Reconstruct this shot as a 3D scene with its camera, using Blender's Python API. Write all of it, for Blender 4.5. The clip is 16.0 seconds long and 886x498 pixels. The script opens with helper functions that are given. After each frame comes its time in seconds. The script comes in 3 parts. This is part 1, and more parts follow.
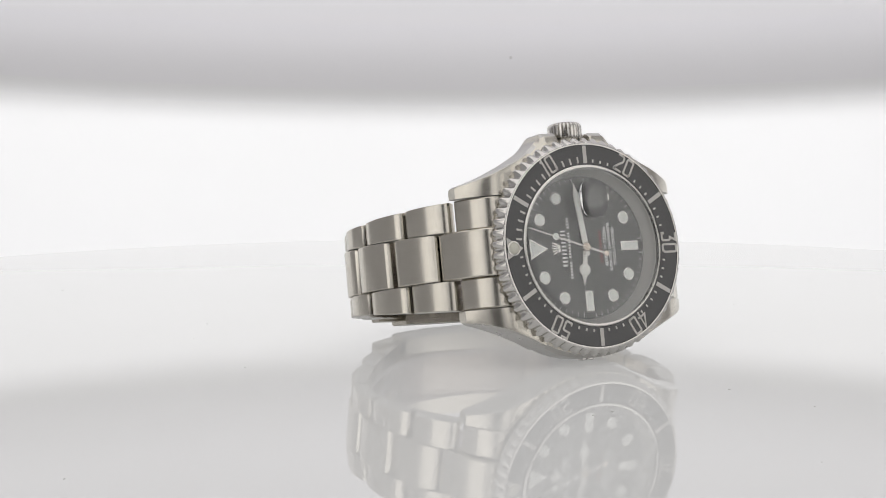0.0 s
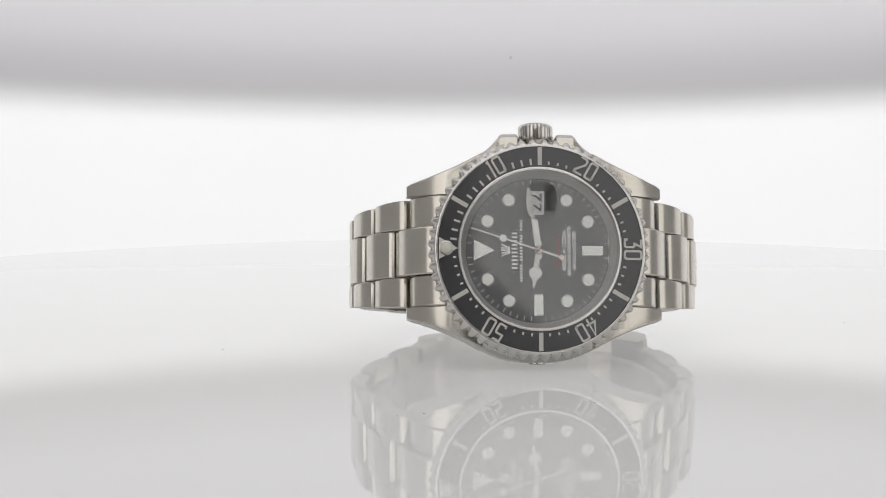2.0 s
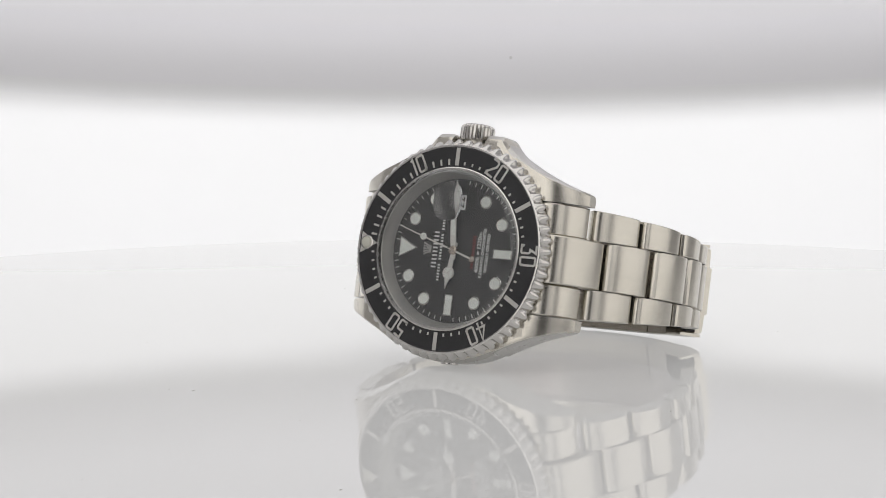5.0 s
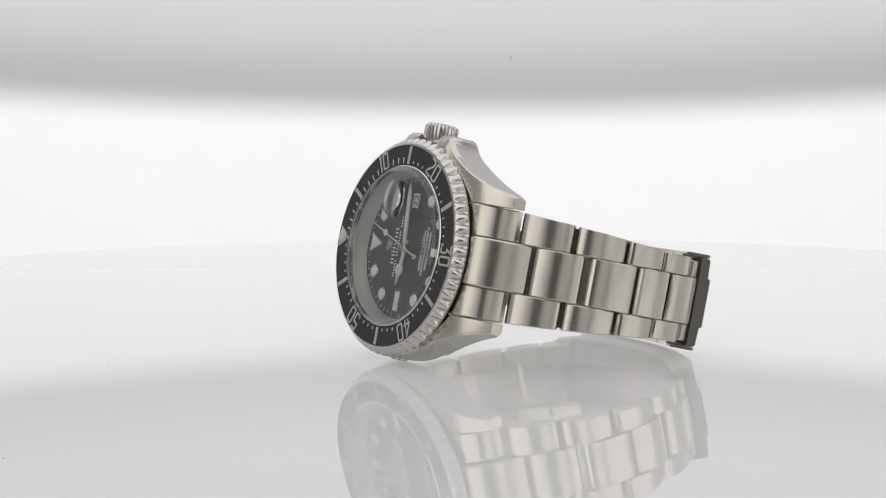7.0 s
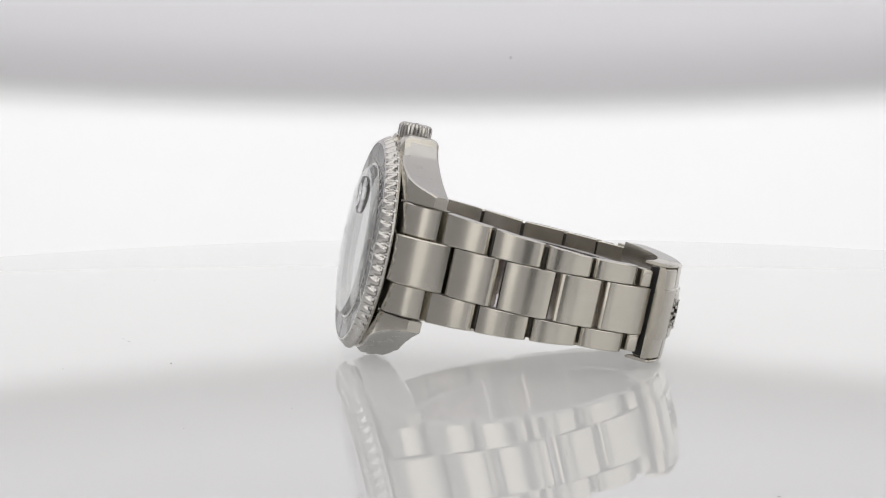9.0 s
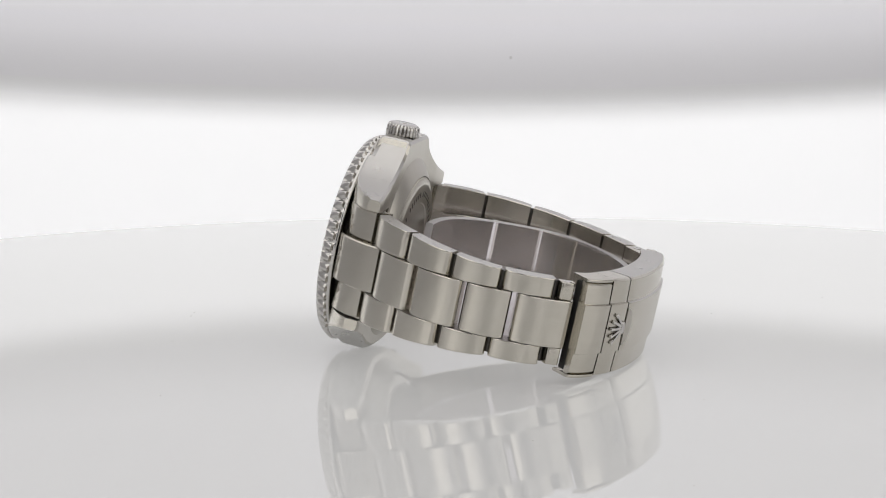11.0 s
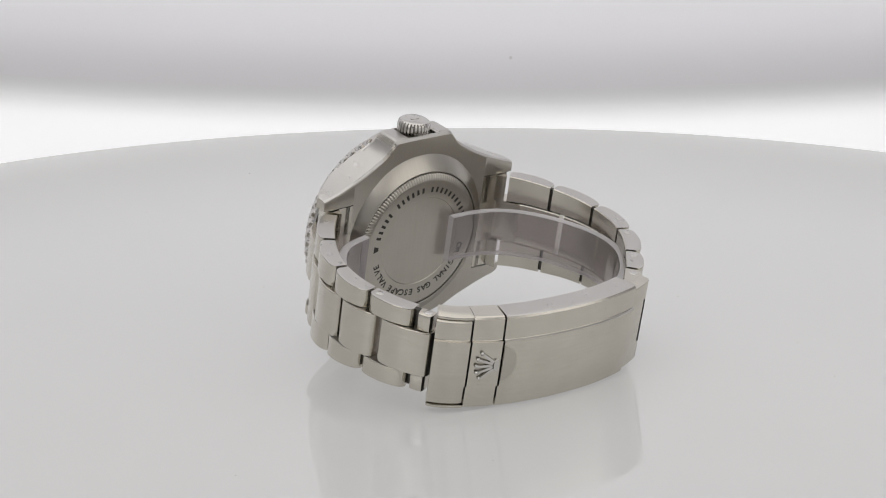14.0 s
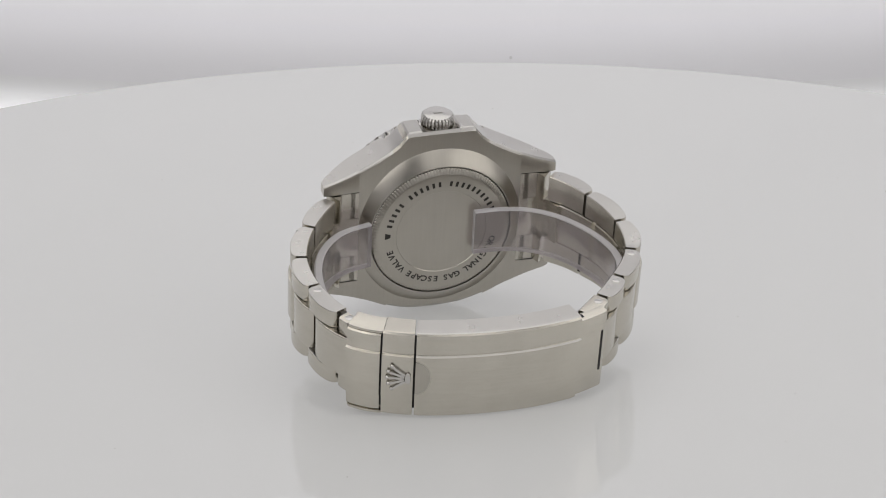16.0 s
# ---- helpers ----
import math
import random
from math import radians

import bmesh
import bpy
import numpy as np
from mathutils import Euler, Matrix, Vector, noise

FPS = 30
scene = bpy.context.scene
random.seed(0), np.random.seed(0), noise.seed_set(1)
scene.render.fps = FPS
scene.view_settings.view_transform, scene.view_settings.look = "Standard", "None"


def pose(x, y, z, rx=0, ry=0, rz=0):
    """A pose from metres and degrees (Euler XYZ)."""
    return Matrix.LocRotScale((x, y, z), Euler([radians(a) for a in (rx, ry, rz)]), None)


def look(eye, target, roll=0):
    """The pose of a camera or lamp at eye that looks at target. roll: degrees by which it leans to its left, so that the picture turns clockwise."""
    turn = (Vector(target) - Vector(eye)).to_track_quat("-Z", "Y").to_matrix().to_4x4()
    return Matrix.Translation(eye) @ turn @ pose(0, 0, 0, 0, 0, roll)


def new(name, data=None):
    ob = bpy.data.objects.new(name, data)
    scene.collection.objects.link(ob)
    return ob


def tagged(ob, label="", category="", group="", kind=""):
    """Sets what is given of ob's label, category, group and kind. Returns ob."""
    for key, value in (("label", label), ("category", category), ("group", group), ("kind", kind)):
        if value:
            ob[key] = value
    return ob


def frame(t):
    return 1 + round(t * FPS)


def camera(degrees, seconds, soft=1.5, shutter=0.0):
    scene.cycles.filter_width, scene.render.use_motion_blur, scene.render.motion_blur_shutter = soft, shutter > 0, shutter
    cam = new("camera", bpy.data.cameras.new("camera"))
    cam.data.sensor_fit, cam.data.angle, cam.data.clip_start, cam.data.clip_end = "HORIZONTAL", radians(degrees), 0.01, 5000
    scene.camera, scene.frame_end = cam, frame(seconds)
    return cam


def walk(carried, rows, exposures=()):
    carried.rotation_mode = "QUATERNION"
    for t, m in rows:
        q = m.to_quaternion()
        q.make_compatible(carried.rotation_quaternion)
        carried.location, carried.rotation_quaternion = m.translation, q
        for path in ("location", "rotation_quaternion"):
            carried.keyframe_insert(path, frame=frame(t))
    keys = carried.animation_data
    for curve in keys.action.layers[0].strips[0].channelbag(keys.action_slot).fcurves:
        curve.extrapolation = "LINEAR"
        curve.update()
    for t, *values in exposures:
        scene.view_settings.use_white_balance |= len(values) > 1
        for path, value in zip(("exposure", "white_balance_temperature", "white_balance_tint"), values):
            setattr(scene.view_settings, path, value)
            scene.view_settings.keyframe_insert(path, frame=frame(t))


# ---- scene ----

# camera: stands still before the turntable
cam = camera(24.54, 16.0, soft=1.0)
EYE = (-0.0101, -0.4181, 0.0648)
view = look(EYE, (-0.0101, -0.4181 + math.cos(0.1063), 0.0648 - math.sin(0.1063)), -0.106)
walk(cam, [(0.0, view), (16.0, view)], exposures=[(0.0, -0.17), (16.0, -0.17)])

# ---- world and light ----
world = bpy.data.worlds.new("studio_world")
world.use_nodes = True
world.node_tree.nodes["Background"].inputs["Color"].default_value = (0.8, 0.8, 0.82, 1)
world.node_tree.nodes["Background"].inputs["Strength"].default_value = 0.15
scene.world = world


def area_lamp(name, eye, target, sx, sy, watts, tint=(1, 1, 1)):
    data = bpy.data.lights.new(name, "AREA")
    data.shape, data.size, data.size_y, data.energy, data.color = "RECTANGLE", sx, sy, watts, tint
    ob = new(name, data)
    ob.matrix_world = look(eye, target)
    return ob


area_lamp("softbox_top", (0, -0.20, 0.415), (0, -0.20, 0), 0.56, 0.76, 1.0, (1.0, 0.985, 0.965))
area_lamp("softbox_side", (-0.285, -0.27, 0.16), (0, 0, 0.02), 0.32, 0.30, 0.30, (1.0, 0.975, 0.94))
area_lamp("softbox_side", (0.294, -0.24, 0.15), (0, -0.24, 0.15), 0.40, 0.28, 0.31, (1.0, 0.975, 0.94))
area_lamp("softbox_front", (-0.20, -0.625, 0.20), (-0.05, 0, 0.05), 0.18, 0.40, 0.17, (1.0, 0.98, 0.95))
area_lamp("softbox_front", (0.205, -0.625, 0.20), (0.05, 0, 0.05), 0.17, 0.40, 0.15, (1.0, 0.98, 0.95))


# ---- materials ----
def material(name, colour, rough=0.5, metal=0.0, ior=1.5, coat=0.0):
    m = bpy.data.materials.new(name)
    m.use_nodes = True
    b = m.node_tree.nodes["Principled BSDF"]
    b.inputs["Base Color"].default_value = (*colour, 1)
    b.inputs["Roughness"].default_value = rough
    b.inputs["Metallic"].default_value = metal
    b.inputs["IOR"].default_value = ior
    b.inputs["Coat Weight"].default_value = coat
    b.inputs["Coat Roughness"].default_value = 0.03
    return m


def grain(m, scale, stretch, bump, rough_lo, rough_hi, col_a=None, col_b=None, big=60.0, streaks=None):
    """Fine grain in bump and roughness, with larger soft variation in colour."""
    nt = m.node_tree
    n, l = nt.nodes, nt.links
    b = n["Principled BSDF"]
    co = n.new("ShaderNodeTexCoord")
    mp = n.new("ShaderNodeMapping")
    mp.inputs["Scale"].default_value = stretch
    l.new(co.outputs["Object"], mp.inputs["Vector"])
    fine = n.new("ShaderNodeTexNoise")
    fine.inputs["Scale"].default_value = scale
    fine.inputs["Detail"].default_value = 3
    l.new(mp.outputs["Vector"], fine.inputs["Vector"])
    r = n.new("ShaderNodeMapRange")
    r.inputs["From Min"].default_value, r.inputs["From Max"].default_value = 0.3, 0.7
    r.inputs["To Min"].default_value, r.inputs["To Max"].default_value = rough_lo, rough_hi
    l.new(fine.outputs["Fac"], r.inputs["Value"])
    l.new(r.outputs["Result"], b.inputs["Roughness"])
    if bump:
        bp = n.new("ShaderNodeBump")
        bp.inputs["Strength"].default_value = bump
        bp.inputs["Distance"].default_value = 0.00002
        l.new(fine.outputs["Fac"], bp.inputs["Height"])
        l.new(bp.outputs["Normal"], b.inputs["Normal"])
    if col_a:
        wide = n.new("ShaderNodeTexNoise")
        wide.inputs["Scale"].default_value = big
        wide.inputs["Detail"].default_value = 4
        if streaks:
            # larger stains and visible strokes of the brush, half and half
            lines, run, both = n.new("ShaderNodeTexNoise"), n.new("ShaderNodeMapping"), n.new("ShaderNodeMath")
            run.inputs["Scale"].default_value = streaks
            lines.inputs["Scale"].default_value, lines.inputs["Detail"].default_value = 1.0, 3
            l.new(co.outputs["Object"], run.inputs["Vector"])
            l.new(run.outputs["Vector"], lines.inputs["Vector"])
            both.operation = "MULTIPLY_ADD"
            both.inputs[1].default_value = 0.65
            l.new(lines.outputs["Fac"], both.inputs[0])
        l.new(co.outputs["Object"], wide.inputs["Vector"])
        mx = n.new("ShaderNodeMix")
        mx.data_type = "RGBA"
        mx.inputs["A"].default_value, mx.inputs["B"].default_value = (*col_a, 1), (*col_b, 1)
        if streaks:
            off = n.new("ShaderNodeMath")
            off.operation = "SUBTRACT"
            off.inputs[1].default_value = 0.32
            l.new(wide.outputs["Fac"], off.inputs[0])
            l.new(off.outputs["Value"], both.inputs[2])
            l.new(both.outputs["Value"], mx.inputs["Factor"])
        else:
            l.new(wide.outputs["Fac"], mx.inputs["Factor"])
        l.new(mx.outputs["Result"], b.inputs["Base Color"])
    return m


BRUSHED = grain(material("brushed_steel", (0.6, 0.58, 0.55), 0.3, 1.0), 1.0, (16000, 90, 90), 0.0, 0.195, 0.255,
                (0.565, 0.537, 0.476), (0.655, 0.624, 0.558), 170, (2600, 110, 110))
# base lowered for the case back: its weaker light is in the colour
SHADE_SATIN = grain(material("shade_satin_steel", (0.6, 0.58, 0.55), 0.32, 1.0), 1.0, (90, 16000, 90), 0.0, 0.278, 0.302,
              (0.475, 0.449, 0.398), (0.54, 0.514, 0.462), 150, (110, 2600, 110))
POLISHED = grain(material("polished_steel", (0.66, 0.65, 0.63), 0.2, 1.0), 2500, (1, 1, 1), 0.01, 0.17, 0.23,
                 (0.60, 0.585, 0.56), (0.64, 0.625, 0.60), 120)
FLANKS = grain(material("case_side_steel", (0.6, 0.59, 0.57), 0.3, 1.0), 400, (1, 1, 1), 0.0, 0.27, 0.31,
               (0.55, 0.535, 0.51), (0.58, 0.565, 0.54), 120)
# pin steel darkened to paint the shade in the gaps between links
GAP_SHADED_STEEL = material("shaded_steel", (0.10, 0.095, 0.088), 0.4, 1.0)
CERAMIC = grain(material("black_ceramic", (0.012, 0.012, 0.013), 0.15, 0.0, 1.72), 3000, (1, 1, 1), 0.0, 0.10, 0.16,
                (0.010, 0.010, 0.011), (0.016, 0.016, 0.017), 200)
PLATINUM = material("platinum_grey", (0.50, 0.485, 0.46), 0.45, 0.3)
DIAL = grain(material("black_satin_dial", (0.012, 0.012, 0.012), 0.35), 4000, (1, 1, 1), 0.0, 0.3, 0.42,
             (0.014, 0.014, 0.014), (0.02, 0.02, 0.02), 250)
LUME = grain(material("lume_white", (0.78, 0.80, 0.76), 0.5), 5000, (1, 1, 1), 0.05, 0.45, 0.6,
             (0.74, 0.76, 0.72), (0.82, 0.84, 0.80), 400)
PEARL = material("pearl_lume", (0.55, 0.54, 0.47), 0.3)
PRINT = material("white_print", (0.75, 0.75, 0.74), 0.5)
RED = material("red_print", (0.20, 0.018, 0.02), 0.5)
BLACK = material("black_print", (0.01, 0.01, 0.01), 0.5)
# near-black fill that stands for the shade inside slots and the clasp
GAP_SHADE = material("gap_shade_fill", (0.02, 0.019, 0.018), 0.6)
GOLDEN = material("rose_metal", (0.60, 0.52, 0.45), 0.25, 1.0)
POINTER = material("pale_pointer_steel", (0.72, 0.70, 0.67), 0.38, 0.55)
CHAPTER = material("chapter_ring_steel", (0.54, 0.53, 0.51), 0.3, 0.6)
DARK_ENGRAVING = material("dark_engraving", (0.06, 0.055, 0.05), 0.6, 0.5)
GLOW_ACRYLIC = grain(material("glowing_white_acrylic", (0.80, 0.80, 0.79), 0.03, 0.0, 1.49), 900, (1, 1, 1), 0.0, 0.0, 0.003,
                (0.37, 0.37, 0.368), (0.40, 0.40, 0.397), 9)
FABRIC = grain(material("white_tent_fabric", (0.82, 0.82, 0.82), 0.9), 1500, (1, 1, 1), 0.2, 0.85, 0.95,
               (0.80, 0.80, 0.815), (0.84, 0.835, 0.845), 6)
GREY_FABRIC = grain(material("grey_tent_fabric", (0.3, 0.3, 0.3), 0.9), 1500, (1, 1, 1), 0.2, 0.85, 0.95,
                    (0.035, 0.035, 0.036), (0.05, 0.05, 0.051), 8)
SIDE_FABRIC = grain(material("side_tent_fabric", (0.4, 0.4, 0.4), 0.9), 1500, (1, 1, 1), 0.2, 0.85, 0.95,
                    (0.44, 0.437, 0.443), (0.52, 0.517, 0.523), 8)
# glow added to the disc, so the contact shade under the watch stays faint
GLOW_ACRYLIC.node_tree.nodes["Principled BSDF"].inputs["Emission Color"].default_value = (1.0, 0.995, 0.985, 1)
GLOW_ACRYLIC.node_tree.nodes["Principled BSDF"].inputs["Emission Strength"].default_value = 0.265
SPOT = material("grey_spot", (0.72, 0.715, 0.72), 0.9)
DUST = material("dust", (0.42, 0.41, 0.39), 0.9)


def clear(name, tint, ior, rough=0.01, rise=5.0):
    """Thin clear pane: see-through, with a gloss that grows towards grazing."""
    m = bpy.data.materials.new(name)
    m.use_nodes = True
    n, l = m.node_tree.nodes, m.node_tree.links
    n.remove(n["Principled BSDF"])
    out = n["Material Output"]
    tr, gl, lw, mx = (n.new("ShaderNodeBsdfTransparent"), n.new("ShaderNodeBsdfGlossy"), n.new("ShaderNodeLayerWeight"),
                      n.new("ShaderNodeMixShader"))
    tr.inputs["Color"].default_value = (*tint, 1)
    gl.inputs["Roughness"].default_value = rough
    base = ((ior - 1) / (ior + 1)) ** 2
    power, scale = n.new("ShaderNodeMath"), n.new("ShaderNodeMapRange")
    power.operation = "POWER"
    power.inputs[1].default_value = rise
    scale.inputs["To Min"].default_value = base
    l.new(lw.outputs["Facing"], power.inputs[0])
    l.new(power.outputs["Value"], scale.inputs["Value"])
    l.new(scale.outputs["Result"], mx.inputs["Fac"])
    l.new(tr.outputs["BSDF"], mx.inputs[1])
    l.new(gl.outputs["BSDF"], mx.inputs[2])
    l.new(mx.outputs["Shader"], out.inputs["Surface"])
    return m


CRYSTAL = clear("sapphire_pane", (0.97, 0.975, 0.97), 1.77, 0.01, 3.3)
UNDERSIDE = clear("sapphire_underside", (0.99, 0.99, 0.99), 1.77, 0.015, 4.4)
PLASTIC = clear("clear_plastic", (0.86, 0.835, 0.845), 1.5, 0.04)
_n, _l = PLASTIC.node_tree.nodes, PLASTIC.node_tree.links
_mist, _mixer = _n.new("ShaderNodeBsdfDiffuse"), _n.new("ShaderNodeMixShader")
_mist.inputs["Color"].default_value = (0.74, 0.725, 0.74, 1)
_mixer.inputs["Fac"].default_value = 0.09
_l.new(_n["Mix Shader"].outputs["Shader"], _mixer.inputs[1])
_l.new(_mist.outputs["BSDF"], _mixer.inputs[2])
_l.new(_mixer.outputs["Shader"], _n["Material Output"].inputs["Surface"])
CUT_EDGE = PLASTIC.copy()
CUT_EDGE.name = "cut_plastic_edge"
CUT_EDGE.node_tree.nodes[_mixer.name].inputs["Fac"].default_value = 0.62
LENS = bpy.data.materials.new("sapphire_lens")
LENS.use_nodes = True
_b = LENS.node_tree.nodes["Principled BSDF"]
_b.inputs["Transmission Weight"].default_value = 1.0
_b.inputs["Roughness"].default_value = 0.0
_b.inputs["IOR"].default_value = 1.55


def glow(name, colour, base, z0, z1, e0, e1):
    """A sheet whose brightness is put in as glow, from e0 at height z0 to e1 at height z1, following the sagging seam,
    a little uneven.
    """
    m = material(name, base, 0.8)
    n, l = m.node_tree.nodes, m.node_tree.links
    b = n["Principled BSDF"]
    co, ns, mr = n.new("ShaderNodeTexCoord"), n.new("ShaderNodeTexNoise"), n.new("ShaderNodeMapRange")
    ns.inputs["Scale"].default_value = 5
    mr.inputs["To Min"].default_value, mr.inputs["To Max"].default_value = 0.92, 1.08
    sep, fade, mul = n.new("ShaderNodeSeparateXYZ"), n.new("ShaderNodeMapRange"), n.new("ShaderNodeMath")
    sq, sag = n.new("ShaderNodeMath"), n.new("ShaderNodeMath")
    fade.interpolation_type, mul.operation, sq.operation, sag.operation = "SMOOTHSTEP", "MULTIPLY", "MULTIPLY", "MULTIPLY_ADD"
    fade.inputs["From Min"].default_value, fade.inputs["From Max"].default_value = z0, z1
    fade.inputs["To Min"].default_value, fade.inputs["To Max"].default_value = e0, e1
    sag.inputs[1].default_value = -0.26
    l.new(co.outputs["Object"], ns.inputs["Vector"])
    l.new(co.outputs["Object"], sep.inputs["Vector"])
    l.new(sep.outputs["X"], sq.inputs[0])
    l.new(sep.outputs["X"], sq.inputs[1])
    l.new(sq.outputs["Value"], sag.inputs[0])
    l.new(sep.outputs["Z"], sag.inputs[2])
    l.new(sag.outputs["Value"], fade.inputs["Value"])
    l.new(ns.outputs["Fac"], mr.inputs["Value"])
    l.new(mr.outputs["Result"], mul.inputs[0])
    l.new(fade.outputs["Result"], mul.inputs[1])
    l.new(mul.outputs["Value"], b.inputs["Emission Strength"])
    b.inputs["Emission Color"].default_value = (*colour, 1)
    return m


# glow dips towards the seam to paint the soft dark band there
GLOW_DIFFUSER = glow("glow_ramp_diffuser", (1.0, 1.0, 1.01), (0.74, 0.74, 0.745), 0.033, 0.0465, 0.56, 0.06)
GLOW_FABRIC = glow("glow_ramp_tent_fabric", (0.98, 0.965, 1.03), (0.74, 0.735, 0.75), 0.0455, 0.072, 0.06, 0.26)

# ---- mesh helpers (millimetres) ----
MM = 0.001


def part(name, bm, mat, parent=None, label="", angle=32, scale=MM):
    me = bpy.data.meshes.new(name)
    bmesh.ops.recalc_face_normals(bm, faces=bm.faces)
    for v in bm.verts:
        v.co *= scale
    for f in bm.faces:
        f.smooth = True
    bm.to_mesh(me)
    bm.free()
    me.set_sharp_from_angle(angle=radians(angle))
    me.materials.append(mat)
    ob = new(name, me)
    ob.parent = parent
    if label:
        ob["label"] = label
    return ob


def satin_sides(ob):
    """The flat sides of a link are plain satin steel."""
    ob.data.materials.append(FLANKS)
    for f in ob.data.polygons:
        f.material_index = 1 if abs(f.normal.x) > 0.8 else 0
    return ob


def again(ob, m, parent):
    """One more piece on the same mesh."""
    o = new(ob.name.split(".")[0], ob.data)
    o.parent, o.matrix_local = parent, m
    if "label" in ob:
        o["label"] = ob["label"]
    return o


def lathe(profile, n=96, radius=None, bm=None):
    """A closed profile of (r, z) turned about z; radius(r, z, angle) may shape it."""
    bm = bm or bmesh.new()
    rings = []
    for i in range(n):
        a = 2 * math.pi * i / n
        ring = []
        for r, z in profile:
            q = radius(r, z, a) if radius else r
            ring.append(bm.verts.new((q * math.cos(a), q * math.sin(a), z)))
        rings.append(ring)
    k = len(profile)
    for i in range(n):
        p, q = rings[i], rings[(i + 1) % n]
        for j in range(k):
            bm.faces.new((p[j], q[j], q[(j + 1) % k], p[(j + 1) % k]))
    return bm


def disc(profile, n=64, bm=None):
    """An open profile of (r, z), turned and capped at both ends."""
    bm = bm or bmesh.new()
    rings = [[bm.verts.new((r * math.cos(2 * math.pi * i / n), r * math.sin(2 * math.pi * i / n), z)) for i in range(n)]
             for r, z in profile]
    for p, q in zip(rings, rings[1:]):
        for i in range(n):
            bm.faces.new((p[i], p[(i + 1) % n], q[(i + 1) % n], q[i]))
    bm.faces.new(rings[0])
    bm.faces.new(rings[-1])
    return bm


def prism(points, z0, z1, bm=None, chamfer=0.0):
    """An outline of (x, y) raised from z0 to z1, its upper edge chamfered by drawing it in towards the middle."""
    bm = bm or bmesh.new()
    cx = sum(p[0] for p in points) / len(points)
    cy = sum(p[1] for p in points) / len(points)
    size = max(math.hypot(p[0] - cx, p[1] - cy) for p in points)
    k = 1 - chamfer / size
    levels = [(z0, 1), (z1 - chamfer, 1), (z1, k)] if chamfer else [(z0, 1), (z1, 1)]
    rings = [[bm.verts.new((cx + (x - cx) * s, cy + (y - cy) * s, z)) for x, y in points] for z, s in levels]
    n = len(points)
    for p, q in zip(rings, rings[1:]):
        for i in range(n):
            bm.faces.new((p[i], p[(i + 1) % n], q[(i + 1) % n], q[i]))
    bm.faces.new(rings[0])
    bm.faces.new(rings[-1])
    return bm


def box(x0, x1, y0, y1, z0, z1, bm=None, chamfer=0.0):
    return prism([(x0, y0), (x1, y0), (x1, y1), (x0, y1)], z0, z1, bm, chamfer)


def loft(sections, bm=None):
    """Closed sections of equal length, joined in order and capped."""
    bm = bm or bmesh.new()
    rings = [[bm.verts.new(p) for p in s] for s in sections]
    n = len(rings[0])
    for p, q in zip(rings, rings[1:]):
        for i in range(n):
            bm.faces.new((p[i], p[(i + 1) % n], q[(i + 1) % n], q[i]))
    bm.faces.new(rings[0])
    bm.faces.new(rings[-1])
    return bm


def lettering(text, size, depth, width=0.0, stretch=1.0, weight=0.0):
    """Raised letters in the xy plane, centred; stretched to a width if one is given."""
    cu = bpy.data.curves.new("lettering", "FONT")
    cu.body, cu.size, cu.align_x, cu.align_y, cu.extrude = text, size, "CENTER", "CENTER", depth / 2
    cu.resolution_u, cu.offset = 3, weight
    ob = new("lettering", cu)
    bpy.context.view_layer.update()
    me = bpy.data.meshes.new_from_object(ob.evaluated_get(bpy.context.evaluated_depsgraph_get()))
    bm = bmesh.new()
    bm.from_mesh(me)
    bpy.data.objects.remove(ob)
    bpy.data.meshes.remove(me)
    xs, ys = [v.co.x for v in bm.verts], [v.co.y for v in bm.verts]
    k = width / (max(xs) - min(xs)) if width else 1.0
    mid, midy = (max(xs) + min(xs)) / 2, (max(ys) + min(ys)) / 2
    for v in bm.verts:
        v.co.x, v.co.y = (v.co.x - mid) * k, (v.co.y - midy) * stretch
    return bm


def interp(x, table):
    return float(np.interp(x, [p[0] for p in table], [p[1] for p in table]))


def smooth(x, table):
    """Like interp, along a soft curve through the table's points."""
    xs, ys = [p[0] for p in table], [p[1] for p in table]
    x = min(max(x, xs[0]), xs[-1])
    i = max(k for k in range(len(xs) - 1) if xs[k] <= x)

    def slope(k):
        if k == 0:
            return 0.0
        a, b = max(k - 1, 0), min(k + 1, len(xs) - 1)
        return (ys[b] - ys[a]) / (xs[b] - xs[a])
    h = xs[i + 1] - xs[i]
    u = (x - xs[i]) / h
    return ((1 + 2 * u) * (1 - u) ** 2 * ys[i] + u * (1 - u) ** 2 * h * slope(i) + u * u * (3 - 2 * u) * ys[i + 1]
            + u * u * (u - 1) * h * slope(i + 1))


# ---- the tent and the turntable ----
def sheet(name, profile, mat, label, half=0.30):
    """An upright sheet behind the turntable, bowed towards its ends. Its profile: (distance, height, how far the height follows the sagging hem)."""
    bm = bmesh.new()
    rings = []
    for d, z, w in profile:
        rings.append([bm.verts.new((x, 0.236 + d - x * x, z + w * 0.26 * min(x * x, 0.04))) for x in np.linspace(-half, half, 61)])
    k = len(profile)
    for j in range(k):
        p, q = rings[j], rings[(j + 1) % k]
        for i in range(len(p) - 1):
            bm.faces.new((p[i], p[i + 1], q[i + 1], q[i]))
    for i in (0, -1):
        bm.faces.new([r[i] for r in rings])
    return tagged(part(name, bm, mat, None, label, 60, 1.0), kind="structure")


def slab(name, x0, x1, y0, y1, z0, z1, mat, label):
    return tagged(part(name, box(x0, x1, y0, y1, z0, z1), mat, None, label, 32, 1.0), kind="structure")


